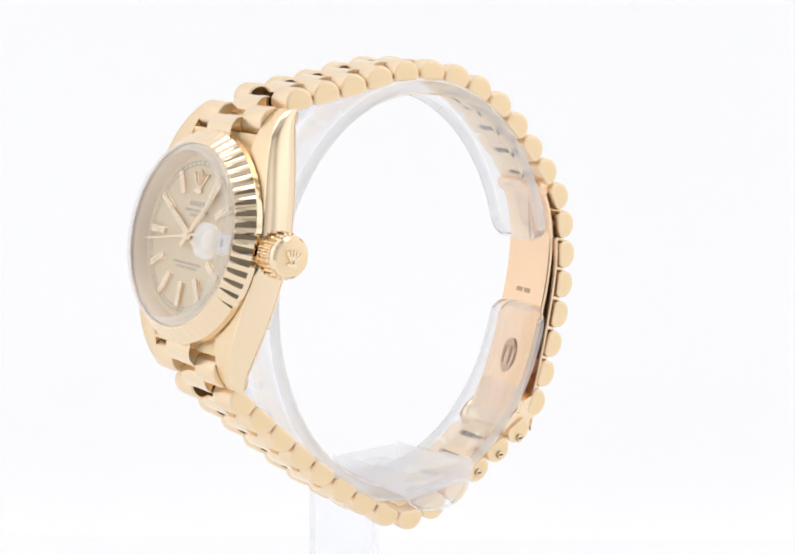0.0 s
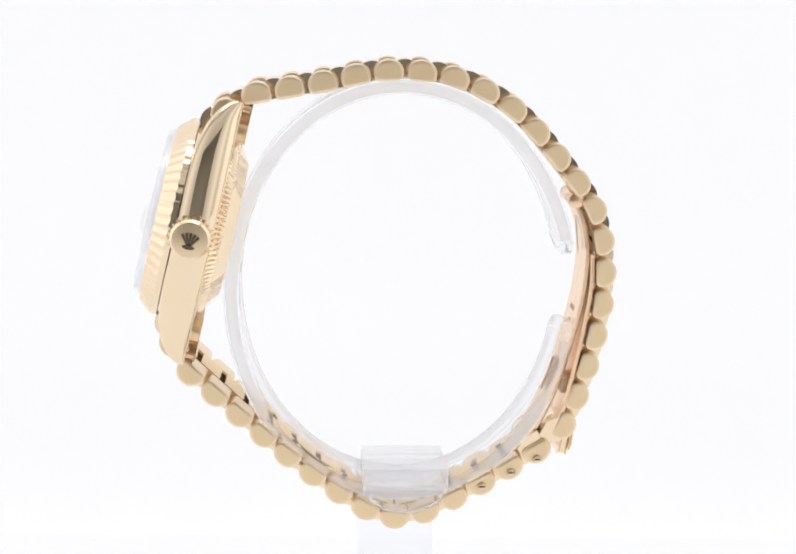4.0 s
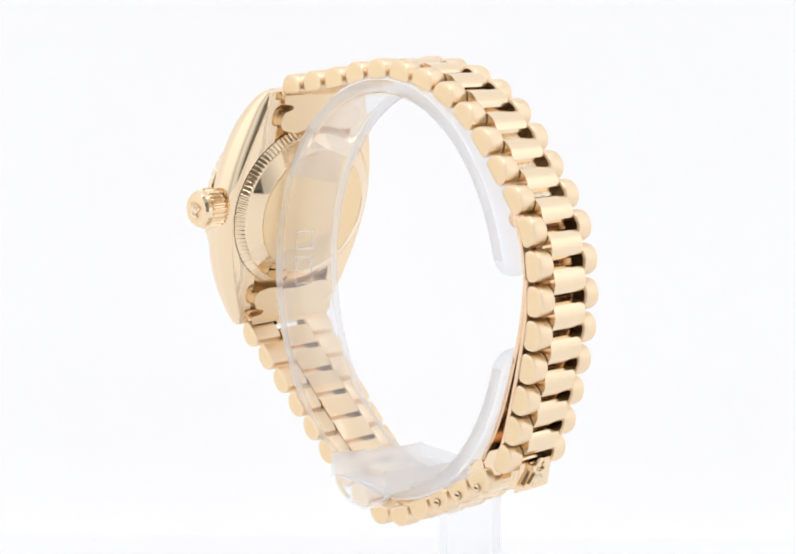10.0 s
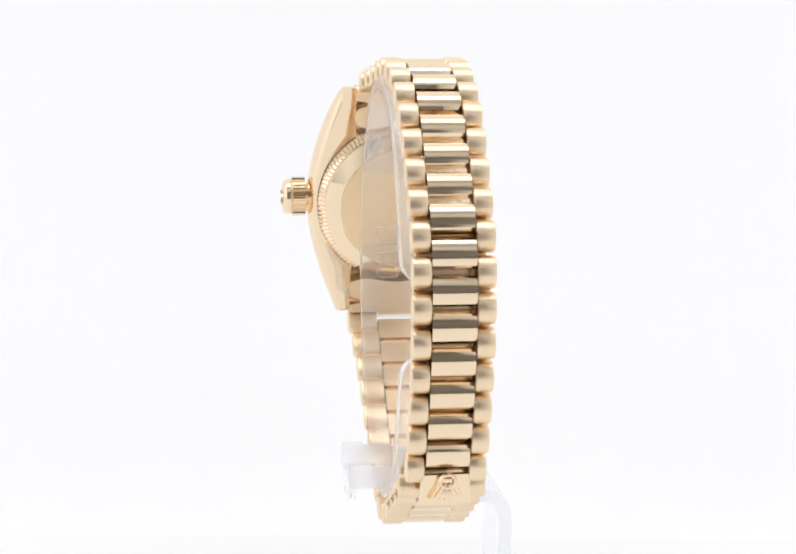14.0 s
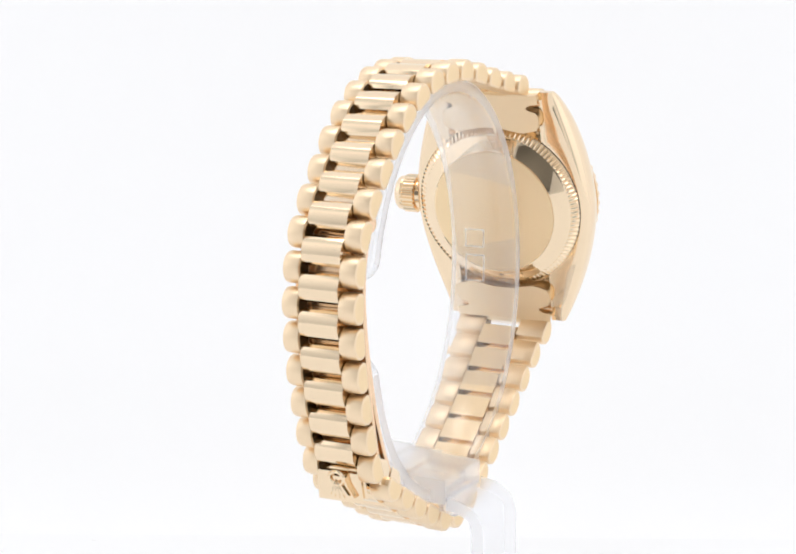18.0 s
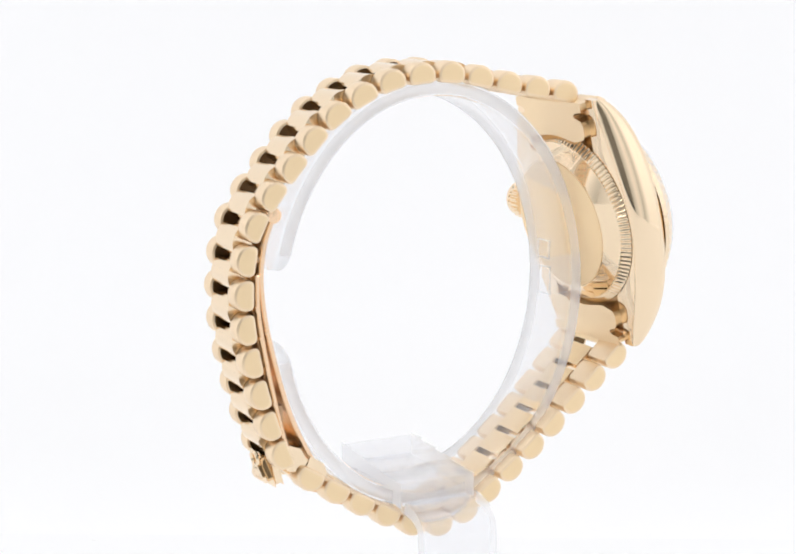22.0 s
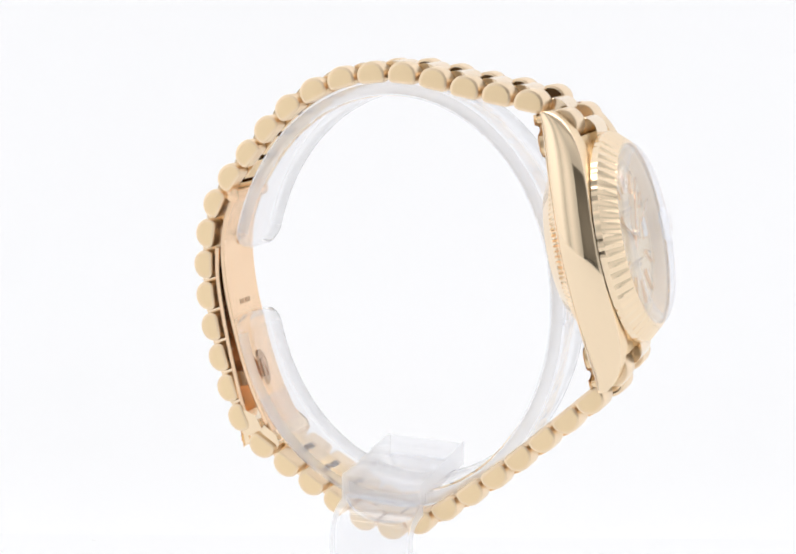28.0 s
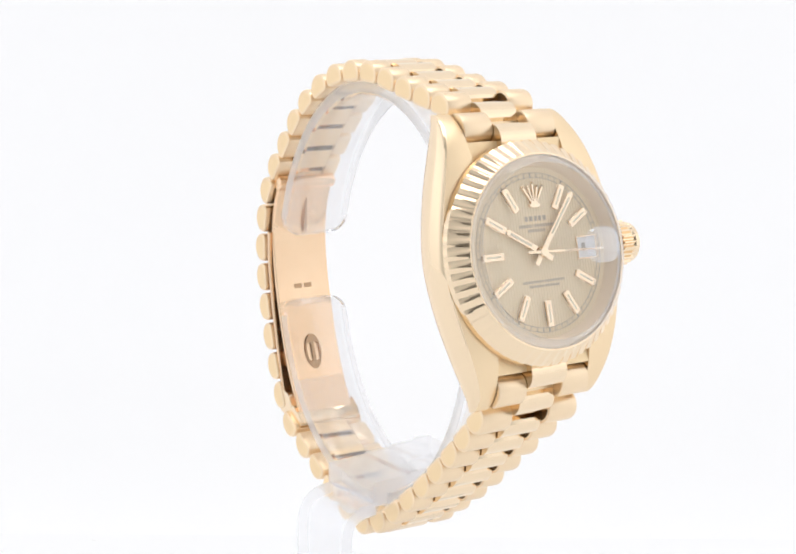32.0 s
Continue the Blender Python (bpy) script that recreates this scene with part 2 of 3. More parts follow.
# two specks standing for lens dust, set on the backdrop and on the sheet
lint = mat("grey_speck", (0.96, 0.96, 0.97), 0.9)
for p, a, q in (((-34.2, 72.5, 85.4 - 37.4), 0.3, (1, 0.15, 0.8)), ((-46.6, 36.0, 0.02), 0.4, (1, 0.7, 0.12))):
    bm = bmesh.new()
    bmesh.ops.create_icosphere(bm, subdivisions=2, radius=a)
    bmesh.ops.scale(bm, vec=q, verts=bm.verts)
    o = tagged(mesh_object("lens_dust_speck", bm, lint), "tiny pale grey speck standing for lens dust, on white fabric", "speck", group="lint specks")
    o.location = Vector(p) * MM

# ---------------------------------------------------------------- the wristwatch
watch = tagged(new("wristwatch"), "gold wristwatch with fluted bezel and three-row gold bracelet", "wristwatch")
FZ = 85.4                       # camera height over the floor
HUB = (0.0, FZ - 40.0)          # middle of the ring, in (y, z)
XC = 1.88                       # middle of the band across
CASE_YAW = 2.0
CASE = (Matrix.Translation((2.2 * MM, 22.75 * MM, (FZ - 32.2) * MM)) @ pose(0, 0, 0, 0, 0, CASE_YAW)
        @ Matrix(((-1, 0, 0), (0, -math.sin(radians(13.5)), math.cos(radians(13.5))),
                  (0, math.cos(radians(13.5)), math.sin(radians(13.5))))).to_4x4())


def case_part(name, bm, material, label="", parent=None, **kw):
    return part(name, bm, material, parent or watch, label, CASE if parent is None else None, **kw)


def flank(bm, side):
    """One side of the case with its two lugs: a barrelled flank, a crisp front edge and a flat lug top."""
    rings = []
    for k in range(97):
        u = 16.3 * math.sin(math.pi / 2 * (k - 48) / 48)
        w = 12.75 - 4.3 * (abs(u) / 16.3) ** 1.7
        s = max(0.0, min(1.0, (abs(u) - 5.0) / 11.35))
        nf = 1.4 + 3.95 * (1 - s ** 3.0) ** 0.6
        nb = 0.8
        h = nf - nb
        e = min(1.0, h / 3)
        xin = max(6.55, math.sqrt(max(0.0, 11.55 ** 2 - u * u)))
        sec = [(xin, nb), (max(w - 1.15 * e, xin + 0.02), nb)]
        for q in range(27):                     # the rounded side
            a = radians(-74 + 122 * q / 26)
            sec.append((w - 1.4 * e * (1 - math.cos(a)), nb + 0.04 * e + (h - 0.1 * e) * (math.sin(a) + 0.961) / 1.704))
        sec += [(w - 0.6 * e, nf), (xin, nf + 0.02)]
        rings.append([(side * x, u, z) for x, z in sec])
    loft(bm, rings)


bm = bmesh.new()
flank(bm, 1)
flank(bm, -1)
lathe(bm, [(10.4, 2.0), (12.0, 2.0), (12.1, 2.1), (12.1, 5.35), (10.4, 5.4)], 128, ring=True)
case_body = case_part("case_body", bm, gold_case, "polished gold case with four lugs", angle=30)

case_body.data.materials.append(gold_satin)
for f in case_body.data.polygons:
    if f.normal.z > 0.35 and abs(f.normal.x) < 0.3:
        f.material_index = 1

# fluted bezel
bm = bmesh.new()
FL = 60
def flute(j, i):
    ph = i % 6
    z = (0.0, 0.2, 0.58, 1.0, 0.58, 0.2)[ph]
    g = (0, 0, 0.12, 0.12, 0.0, 0, 0, 0)[j]
    return (0.9 * g * (z - 0.6), g * (z - 0.7))
lathe(bm, [(10.6, 5.4), (12.45, 5.45), (12.42, 6.2), (11.0, 7.8), (10.8, 7.95), (10.6, 7.95), (10.6, 7.0), (10.6, 5.8)], FL * 6, flute, ring=True)
bezel = case_part("bezel", bm, gold_polished, "polished fluted gold bezel", angle=33)

DZ = 6.4        # dial level
bm = lathe(bmesh.new(), [(10.57, 7.65), (10.57, DZ - 0.1), (9.4, DZ - 0.1), (9.45, DZ + 0.12), (10.4, 7.7)], 96, ring=True)
case_part("inner_ring", bm, ring_champagne, "champagne ring round the dial")
bm = lathe(bmesh.new(), [(0.01, DZ), (9.7, DZ), (9.7, DZ - 0.4), (0.01, DZ - 0.4)], 96)
dial = case_part("dial", bm, dial_mat, "champagne dial with fine vertical linen lines")

bm = lathe(bmesh.new(), [(10.58, 7.7), (10.58, 8.25), (10.48, 8.5), (9.72, 8.92), (9.66, 8.86), (9.66, 8.45), (10.1, 8.3), (10.14, 7.7)], 128, ring=True)
case_part("crystal_rim", bm, crystal_edge, "pale ground bevelled edge of the crystal", angle=25).visible_shadow = False
# crystal and date lens
bm = lathe(bmesh.new(), [(0.01, 8.5), (9.64, 8.5), (9.64, 8.86), (0.01, 8.88)], 96)
crystal = case_part("crystal", bm, sapphire, "clear flat crystal")
crystal.visible_shadow = False
bm = bmesh.new()
outl = []
for k in range(28):
    a = 2 * math.pi * k / 28
    ca, sa = math.cos(a), math.sin(a)
    outl.append((2.45 * math.copysign(abs(ca) ** 0.7, ca), 2.0 * math.copysign(abs(sa) ** 0.7, sa)))
rings = []
for f, z in ((1.0, 8.9), (1.0, 9.02), (0.92, 9.2), (0.75, 9.42), (0.5, 9.58), (0.22, 9.66)):
    rings.append([(6.95 + x * f, y * f, z) for x, y in outl])
loft(bm, rings)
date_lens = case_part("date_lens", bm, lens_glass, "domed magnifying lens over the date")
date_lens.visible_shadow = False

# minute track
bm = bmesh.new()
for r0, r1 in ((8.22, 8.27), (8.72, 8.77)):
    lathe(bm, [(r0, DZ), (r0, DZ + 0.02), (r1, DZ + 0.02), (r1, DZ)], 96, ring=True)
for k in range(60):
    a = 2 * math.pi * k / 60
    c, s = math.cos(a), math.sin(a)
    w = 0.035 if k % 5 else 0.07
    q = [(r * c - f * w * s, r * s + f * w * c) for r, f in ((8.25, 1), (8.25, -1), (8.75, -1), (8.75, 1))]
    prism(bm, [(x * 1.0, y) for x, y in q], 2, DZ, DZ + 0.025)
tagged(case_part("minute_track", bm, ink, "thin dark printed minute track", smooth=False), kind="stuff")

# ten baton hour markers
bm = bmesh.new()
prism(bm, [(-0.31, 0), (0.31, 0), (0.31, 2.7), (-0.31, 2.7)], 2, 0, 0.4)
bevel(bm, 0.08, 1)
marker = None
for hour in (1, 2, 4, 5, 6, 7, 8, 9, 10, 11):
    m = CASE @ pose(0, 0, DZ * MM, 0, 0, -30 * hour) @ pose(0, 5.4 * MM, 0)
    if marker is None:
        marker = part("hour_marker", bm, gold_polished, watch, "applied gold baton", m)
        strip = part("lume_strip", box(bmesh.new(), -0.1, 0.1, 0.35, 2.35, 0.38, 0.42), lume, marker, "cream inlay")
    else:
        o = part_again(marker, m, watch)
        part_again(strip, strip.matrix_local, o)

# emblem at twelve: five slim bars with round ends over an oval foot
bm = bmesh.new()
for k in range(5):
    a = radians(-32 + 16 * k)
    c, q = math.cos(a), math.sin(a)
    ln = 2.35 + 0.3 * (k % 2 == 0)
    prism(bm, [(x * c + y * q, -x * q + y * c + 4.95) for x, y in ((-0.08, 0.3), (0.08, 0.3), (0.12, ln), (-0.12, ln))], 2, DZ, DZ + 0.25)
    bmesh.ops.create_icosphere(bm, subdivisions=1, radius=0.19, matrix=Matrix.Translation((ln * q, ln * c + 4.95, DZ + 0.17)))
prism(bm, [(0.75 * math.cos(t * math.pi / 10), 5.2 + 0.28 * math.sin(t * math.pi / 10)) for t in range(20)], 2, DZ, DZ + 0.28)
case_part("emblem", bm, gold_polished, "applied gold emblem at twelve")

# printed lines of small writing, as bars
def print_line(u, lengths, gap, h, material):
    total = sum(lengths) + gap * (len(lengths) - 1)
    x = -total / 2
    for w in lengths:
        if w == 0.0:
            x += 0.2
            continue
        case_part("print_bar", box(bmesh.new(), x, x + w, u - h / 2, u + h / 2, DZ, DZ + 0.015), material, smooth=False)
        x += w + gap


print_line(3.75, [0.42, 0.5, 0.4, 0.42, 0.46], 0.2, 0.55, print_ink)
print_line(2.95, [0.2] * 6 + [0.0] + [0.2] * 9, 0.12, 0.36, print_ink)
print_line(2.42, [0.2] * 8, 0.12, 0.36, print_ink)
print_line(-3.15, [0.16] * 11 + [0.0] + [0.16] * 11, 0.1, 0.3, print_ink)
print_line(-3.65, [0.16] * 8 + [0.0] + [0.16] * 8, 0.1, 0.3, print_ink)

# date window
case_part("date_plate", box(bmesh.new(), 5.5, 8.15, -1.15, 1.15, DZ, DZ + 0.04), white_plate, "white date plate", smooth=False)
bm = bmesh.new()
for x0, x1, y0, y1 in ((5.38, 5.5, -1.27, 1.27), (8.15, 8.27, -1.27, 1.27), (5.5, 8.15, 1.15, 1.27), (5.5, 8.15, -1.27, -1.15)):
    box(bm, x0, x1, y0, y1, DZ, DZ + 0.12)
case_part("date_frame", bm, gold_polished, "thin gold frame of the date window", smooth=False)


def lettering(body, size, thick):
    """Built-in lettering as a bmesh in millimetres, centred on the origin and lying in (x, y)."""
    cu = bpy.data.curves.new("lettering", "FONT")
    cu.body, cu.size, cu.align_x, cu.align_y, cu.extrude = body, size, "CENTER", "CENTER", thick
    holder = bpy.data.objects.new("lettering", cu)
    me = bpy.data.meshes.new_from_object(holder)
    bm = bmesh.new()
    bm.from_mesh(me)
    bpy.data.objects.remove(holder)
    bpy.data.meshes.remove(me)
    bpy.data.curves.remove(cu)
    return bm


part("date_digit", lettering("8", 1.3, 0.01), ink, watch, "printed figure eight", CASE @ pose(6.35 * MM, 0, (DZ + 0.05) * MM), smooth=False)

# the watch's three pointers
def pointer(name, length, tail, w0, w1, z, label, ball=0.0, inlay=0.0):
    bm = bmesh.new()
    prism(bm, [(-w0, -tail), (w0, -tail), (w1, length * 0.97), (0, length), (-w1, length * 0.97)], 2, z, z + 0.16)
    bevel(bm, 0.04, 1)
    bmesh.ops.create_cone(bm, cap_ends=True, segments=24, radius1=0.62, radius2=0.5, depth=0.22, matrix=Matrix.Translation((0, 0, z + 0.11)))
    ob = part(name, bm, gold_polished, watch, label, CASE)
    if inlay:
        part("lume_strip", box(bmesh.new(), -w1 * 0.5, w1 * 0.5, length * 0.3, length * 0.9, z + 0.15, z + 0.18), lume, ob, "cream inlay")
    return ob


hour_pointer = pointer("hour_pointer", 5.2, 1.6, 0.26, 0.3, DZ + 0.3, "gold baton hour pointer", inlay=1)
minute_pointer = pointer("minute_pointer", 8.1, 1.7, 0.24, 0.26, DZ + 0.5, "gold baton minute pointer", inlay=1)
second_pointer = pointer("second_pointer", 8.7, 2.2, 0.09, 0.05, DZ + 0.72, "thin gold sweep second pointer")
hour_pointer.matrix_local = CASE @ pose(0, 0, 0, 0, 0, -300.0)

# winding crown
def crown_wave(j, i):
    return ((0.0, 0.0, 0.0, 0.15, 0.15, 0.0, 0, 0, 0, 0, 0)[j] * (1 if i % 4 < 2 else -1), 0)
bm = lathe(bmesh.new(), [(0.01, 11.8), (1.5, 11.8), (2.0, 12.9), (2.52, 13.0), (2.52, 14.75), (2.28, 14.85), (2.42, 15.05), (2.36, 15.6), (2.1, 15.9), (1.4, 16.0), (0.01, 16.04)], 96, crown_wave)
CROWN = CASE @ Matrix.Translation((0, 0.05 * MM, 3.4 * MM)) @ Matrix(((0, 0, 1), (0, 1, 0), (-1, 0, 0))).to_4x4()
crown = part("winding_crown", bm, gold_polished, watch, "ridged gold winding crown", CROWN, angle=25)
crown.data.materials.append(gold_satin)
for f in crown.data.polygons:
    if f.center.z > 0.01585:
        f.material_index = 1
bm = bmesh.new()
for k in range(5):
    a = radians(-34 + 17 * k)
    c, s = math.cos(a), math.sin(a)
    q = [(-0.1, 0.2), (0.1, 0.2), (0.17, 1.75), (-0.17, 1.75)]
    prism(bm, [(x * c + y * s, -x * s + y * c - 0.85) for x, y in q], 2, 15.9, 16.25)
prism(bm, [(0.75 * math.cos(t * math.pi / 8), -0.8 + 0.26 * math.sin(t * math.pi / 8)) for t in range(16)], 2, 15.9, 16.22)
part("crown_emblem", bm, gold_polished, crown, "raised emblem on the crown")

# screwed case back with a ridged rim
def coin(j, i):
    return ((0, 0, 0.02, 0.12, 0.12, 0.02, 0, 0, 0, 0, 0)[j] * (1 if i % 4 < 2 else -1), 0)
bm = lathe(bmesh.new(), [(10.5, 2.05), (11.45, 2.05), (11.45, 0.8), (11.36, 0.62), (10.66, -0.08), (10.52, -0.2), (10.42, -0.24), (10.34, -0.3), (8.75, -1.42), (8.6, -1.5), (8.4, -1.4)], 448, coin)
case_part("case_back", bm, gold_polished, "polished gold case back with a ridged rim", angle=20)
bm = lathe(bmesh.new(), [(8.5, -1.2), (8.48, -1.5), (8.3, -1.56), (0.01, -1.6)], 96)
case_part("back_plate", bm, gold_matt, "satin round plate of the case back")

# head pieces between the lugs, with notches that show the spring bars
for s in (1, -1):
    bm = bmesh.new()
    outl = [(-6.55, 15.9), (6.55, 15.9), (6.6, 15.15), (5.6, 15.0), (5.05, 14.7), (4.95, 14.35), (5.1, 14.0), (5.6, 13.8), (6.3, 13.6), (6.6, 13.1), (6.62, 12.1), (6.35, 11.6), (5.9, 11.45)]
    for k in range(13):
        x = 5.4 - 10.8 * k / 12
        outl.append((x, math.sqrt(11.75 ** 2 - x * x) + 0.9 * (abs(x) / 5.4) ** 6))
    outl += [(-x, y) for x, y in outl[12:1:-1]]
    prism(bm, [(x, s * y) for x, y in outl], 2, -0.35, 2.6)
    bevel(bm, 0.22, 2, 50)
    case_part("head_piece", bm, gold_satin, "satin gold piece between the lugs")
    bm = bmesh.new()
    outl = [(-6.52, 12.5), (6.52, 12.5)]
    for k in range(13):
        x = 6.52 - 13.04 * k / 12
        outl.append((x, math.sqrt(11.6 ** 2 - x * x)))
    prism(bm, [(x, s * y) for x, y in outl], 2, 2.62, 4.6)
    bevel(bm, 0.2, 2, 50)
    case_part("head_top", bm, gold_matt, "satin ledge under the bezel")
    bm = bmesh.new()
    bmesh.ops.create_cone(bm, cap_ends=True, segments=16, radius1=0.42, radius2=0.42, depth=13.4,
                          matrix=Matrix.Translation((0, s * 14.7, 1.0)) @ Euler((0, radians(90), 0)).to_matrix().to_4x4())
    case_part("spring_bar", bm, gold_rose, "spring bar in the lugs")

# ---------------------------------------------------------------- bracelet
UPPER = spline([(18.0, FZ - 15.3), (10.1, FZ - 14.0), (1.9, FZ - 12.6), (-6.1, FZ - 13.45), (-13.1, FZ - 17.1), (-18.8, FZ - 23.1),
                (-23.5, FZ - 29.8), (-24.8, FZ - 37.5), (-23.9, FZ - 45.3), (-21.8, FZ - 52.9), (-20.2, FZ - 56.8)], 39)
LOWER = spline([(-16.8, FZ - 60.0), (-10.3, FZ - 63.9), (-3.0, FZ - 67.7), (0.9, FZ - 68.5), (4.6, FZ - 67.4), (11.3, FZ - 62.8),
                (17.5, FZ - 57.6), (26.4, FZ - 49.4)], 27)


def dome(half, low, high, base=0.0, steps=14):
    """An outer link's end outline along (y, z): flat inside with soft corners, half round outside; base is the level of its widest place."""
    o = [(-half * 0.66, -low), (half * 0.66, -low), (half * 0.87, -low * 0.86), (half * 0.98, -low * 0.55)]
    for k in range(steps + 1):
        a = math.pi * k / steps
        o.append((half * math.cos(a), base + (high - base) * math.sin(a)))
    return o + [(-half * 0.98, -low * 0.55), (-half * 0.87, -low * 0.86)]


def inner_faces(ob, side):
    """The end faces towards the middle row have the gap's shade put into their colour, those on the flank are matt."""
    ob.data.materials.append(gold_shaded)
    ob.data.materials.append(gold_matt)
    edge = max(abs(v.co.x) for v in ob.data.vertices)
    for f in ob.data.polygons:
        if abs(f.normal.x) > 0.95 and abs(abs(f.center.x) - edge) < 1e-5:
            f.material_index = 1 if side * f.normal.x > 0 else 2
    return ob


def ridge(half, low, high):
    """The middle link's outline: a wide foot, steep sides, narrow slopes and a bowed top."""
    r = [(1.58, -low), (1.58, 0.3 - low), (half, 0.62 - low), (half, high - 0.85)]
    r += [(0.85 * half * (1 - k / 7), high - 0.48 * (1 - k / 7) ** 2) for k in range(7)]
    return r + [(0, high)] + [(-y, z) for y, z in r[::-1]]


def satin_inside(ob):
    ob.data.materials.append(gold_matt)
    for f in ob.data.polygons:
        if f.normal.z < -0.9:
            f.material_index = 1
    return ob


def link(width, half, low, high, round_edge=0.16, outline=None):
    bm = prism(bmesh.new(), outline or dome(half, low, high), 0, -width / 2, width / 2)
    ends = [e for e in bm.edges if abs(e.verts[0].co.x - e.verts[1].co.x) < 1e-6]
    bmesh.ops.bevel(bm, geom=ends, offset=round_edge, segments=2, profile=0.6, affect="EDGES", clamp_overlap=True)
    for f in bm.faces:
        if len(f.verts) > 8:
            for e in f.edges:
                e.smooth = False
    return bm


def rod(y, z, radius, length, x=0.0, segments=20):
    bm = bmesh.new()
    bmesh.ops.create_cone(bm, cap_ends=True, segments=segments, radius1=radius, radius2=radius, depth=length,
                          matrix=Matrix.Translation((x, y, z)) @ Euler((0, radians(90), 0)).to_matrix().to_4x4())
    return bevel(bm, radius * 0.15, 2)


def half_band(s, lower):
    """Half the band's width; s runs from 0 at the lugs to 1 at the clasp."""
    return 5.1 + 1.5 * math.exp(-4.0 * s) if lower else 4.62 + 1.3 * math.exp(-4.4 * s)


MID = 5.0
BAND_YAW = -0.8


def row(p, t, s, centre, xc, yaw, lower=False):
    if centre:
        m = frame_at(xc, p, t, HUB, yaw)
        mid = satin_inside(part("center_link", link(MID, 1.7, 1.0, 1.42, 0.12, ridge(1.68, 1.15, 1.42)), gold_links, watch, "", m, angle=18))
        for y in (-1.0, 1.0):
            part("hinge_pin", rod(y, -0.35, 0.3, MID + 1.0, segments=12), gold_rose, mid)
    else:
        w = half_band(s, lower) - MID / 2 - 0.04
        for side in (-1, 1):
            bm = link(w, 1.84, 1.12, 1.5, 0.36, dome(1.84, 1.12, 1.5, -0.1))
            m = frame_at(xc, p, t, HUB, yaw) @ pose(side * (MID / 2 + 0.04 + w / 2) * MM, 0, 0)
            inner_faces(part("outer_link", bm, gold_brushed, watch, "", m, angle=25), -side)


for k, (p, t) in enumerate(UPPER):
    row(p, t, k / 38, k % 2 == 1, XC, BAND_YAW)
for k, (p, t) in enumerate(LOWER):
    row(p, t, 1 - k / 26, k % 2 == 1, XC, BAND_YAW, True)
# the last rows, between the lugs
for s in (1, -1):
    for u, nn, centre in ((14.5, 3.0, False), (15.9, 1.2, True), (13.0, 4.0, True)):
        tilt = -38 * s if u > 15 else -22 * s
        m = CASE @ pose(0, s * u * MM, nn * MM, tilt, 0, 0)
        if centre:
            satin_inside(part("center_link", link(MID, 1.6, 1.0, 1.45, 0.12, ridge(1.54, 1.15, 1.45)), gold_links, watch, "", m, angle=18))
        else:
            for side in (-1, 1):
                part("outer_link", link(3.9, 1.8, 1.3, 1.35, 0.2, dome(1.8, 1.3, 1.35, -0.2)), gold_brushed, watch, "", m @ pose(side * 4.5 * MM, 0, 0), angle=25)

# ---------------------------------------------------------------- folding clasp
def strap(points, count, thick, width):
    """A bent strip: a smooth line in (y, z), with thickness, across x."""
    rings = []
    for p, t in spline(points, count):
        nrm = Vector((-t[1], t[0])) * thick / 2
        a, c = p + nrm, p - nrm
        rings.append([(-width / 2, a.x, a.y), (width / 2, a.x, a.y), (width / 2, c.x, c.y), (-width / 2, c.x, c.y)])
    bm = loft(bmesh.new(), rings)
    return bevel(bm, 0.12, 1, 60)


SHIFT = pose(XC * MM, 0, 0)
bm = strap([(-20.9, FZ - 28.3), (-22.1, FZ - 31.5), (-22.6, FZ - 35.5), (-22.1, FZ - 40.6), (-20.95, FZ - 45.6), (-19.5, FZ - 50.6), (-17.8, FZ - 54.8), (-15.5, FZ - 59.2)], 40, 0.6, 8.1)
blade = part("clasp_blade", bm, gold_rose, watch, "rose-toned gold folding blade", SHIFT)
bm = strap([(-23.2, FZ - 35.0), (-23.2, FZ - 38.5), (-22.7, FZ - 42.4), (-21.6, FZ - 48.0), (-20.1, FZ - 54.2), (-18.9, FZ - 57.6)], 24, 0.55, 8.8)
part("clasp_cover", bm, gold_rose, watch, "gold cover plate under the links", SHIFT)


part("clasp_hinge", rod(-21.0, FZ - 28.3, 0.95, 8.4), gold_rose, watch, "clasp hinge barrel", SHIFT)
# The shade in the gap is put into this block's brown colour.
part("blade_spacer", box(bmesh.new(), -3.4, 3.4, -20.9, -19.75, FZ - 52.8, FZ - 51.0), engraved_gap_brown, watch, "small block between blade and cover", SHIFT)
# catch at the foot of the cover and the joint of the blade
bm = prism(bmesh.new(), [(-19.4, FZ - 55.9), (-18.1, FZ - 56.4), (-17.2, FZ - 57.9), (-18.0, FZ - 58.9), (-19.6, FZ - 58.6), (-20.2, FZ - 57.2)], 0, -4.5, 4.5)
part("catch", bevel(bm, 0.2, 2), gold_polished, watch, "polished catch at the end of the cover", SHIFT)
bm = prism(bmesh.new(), [(-16.6, FZ - 57.6), (-15.1, FZ - 58.6), (-14.7, FZ - 59.6), (-15.4, FZ - 60.8), (-17.2, FZ - 60.9), (-18.3, FZ - 60.2), (-18.3, FZ - 59.2), (-17.2, FZ - 59.0)], 0, -4.6, 4.6)
part("joint", bevel(bm, 0.2, 2), gold_polished, watch, "end joint of the folding blade", SHIFT)
# flap with a fan of bars, hinged on the catch
FLAP = pose(XC * MM, -21.2 * MM, (FZ - 58.1) * MM, 12, 0, 2)
bm = prism(bmesh.new(), [(-0.9, 0.3), (0.9, 0.3), (1.1, -0.8), (1.9, -2.3), (1.6, -2.6), (-1.6, -2.6), (-1.9, -2.3), (-1.1, -0.8)], 1, -0.5, 0.4)
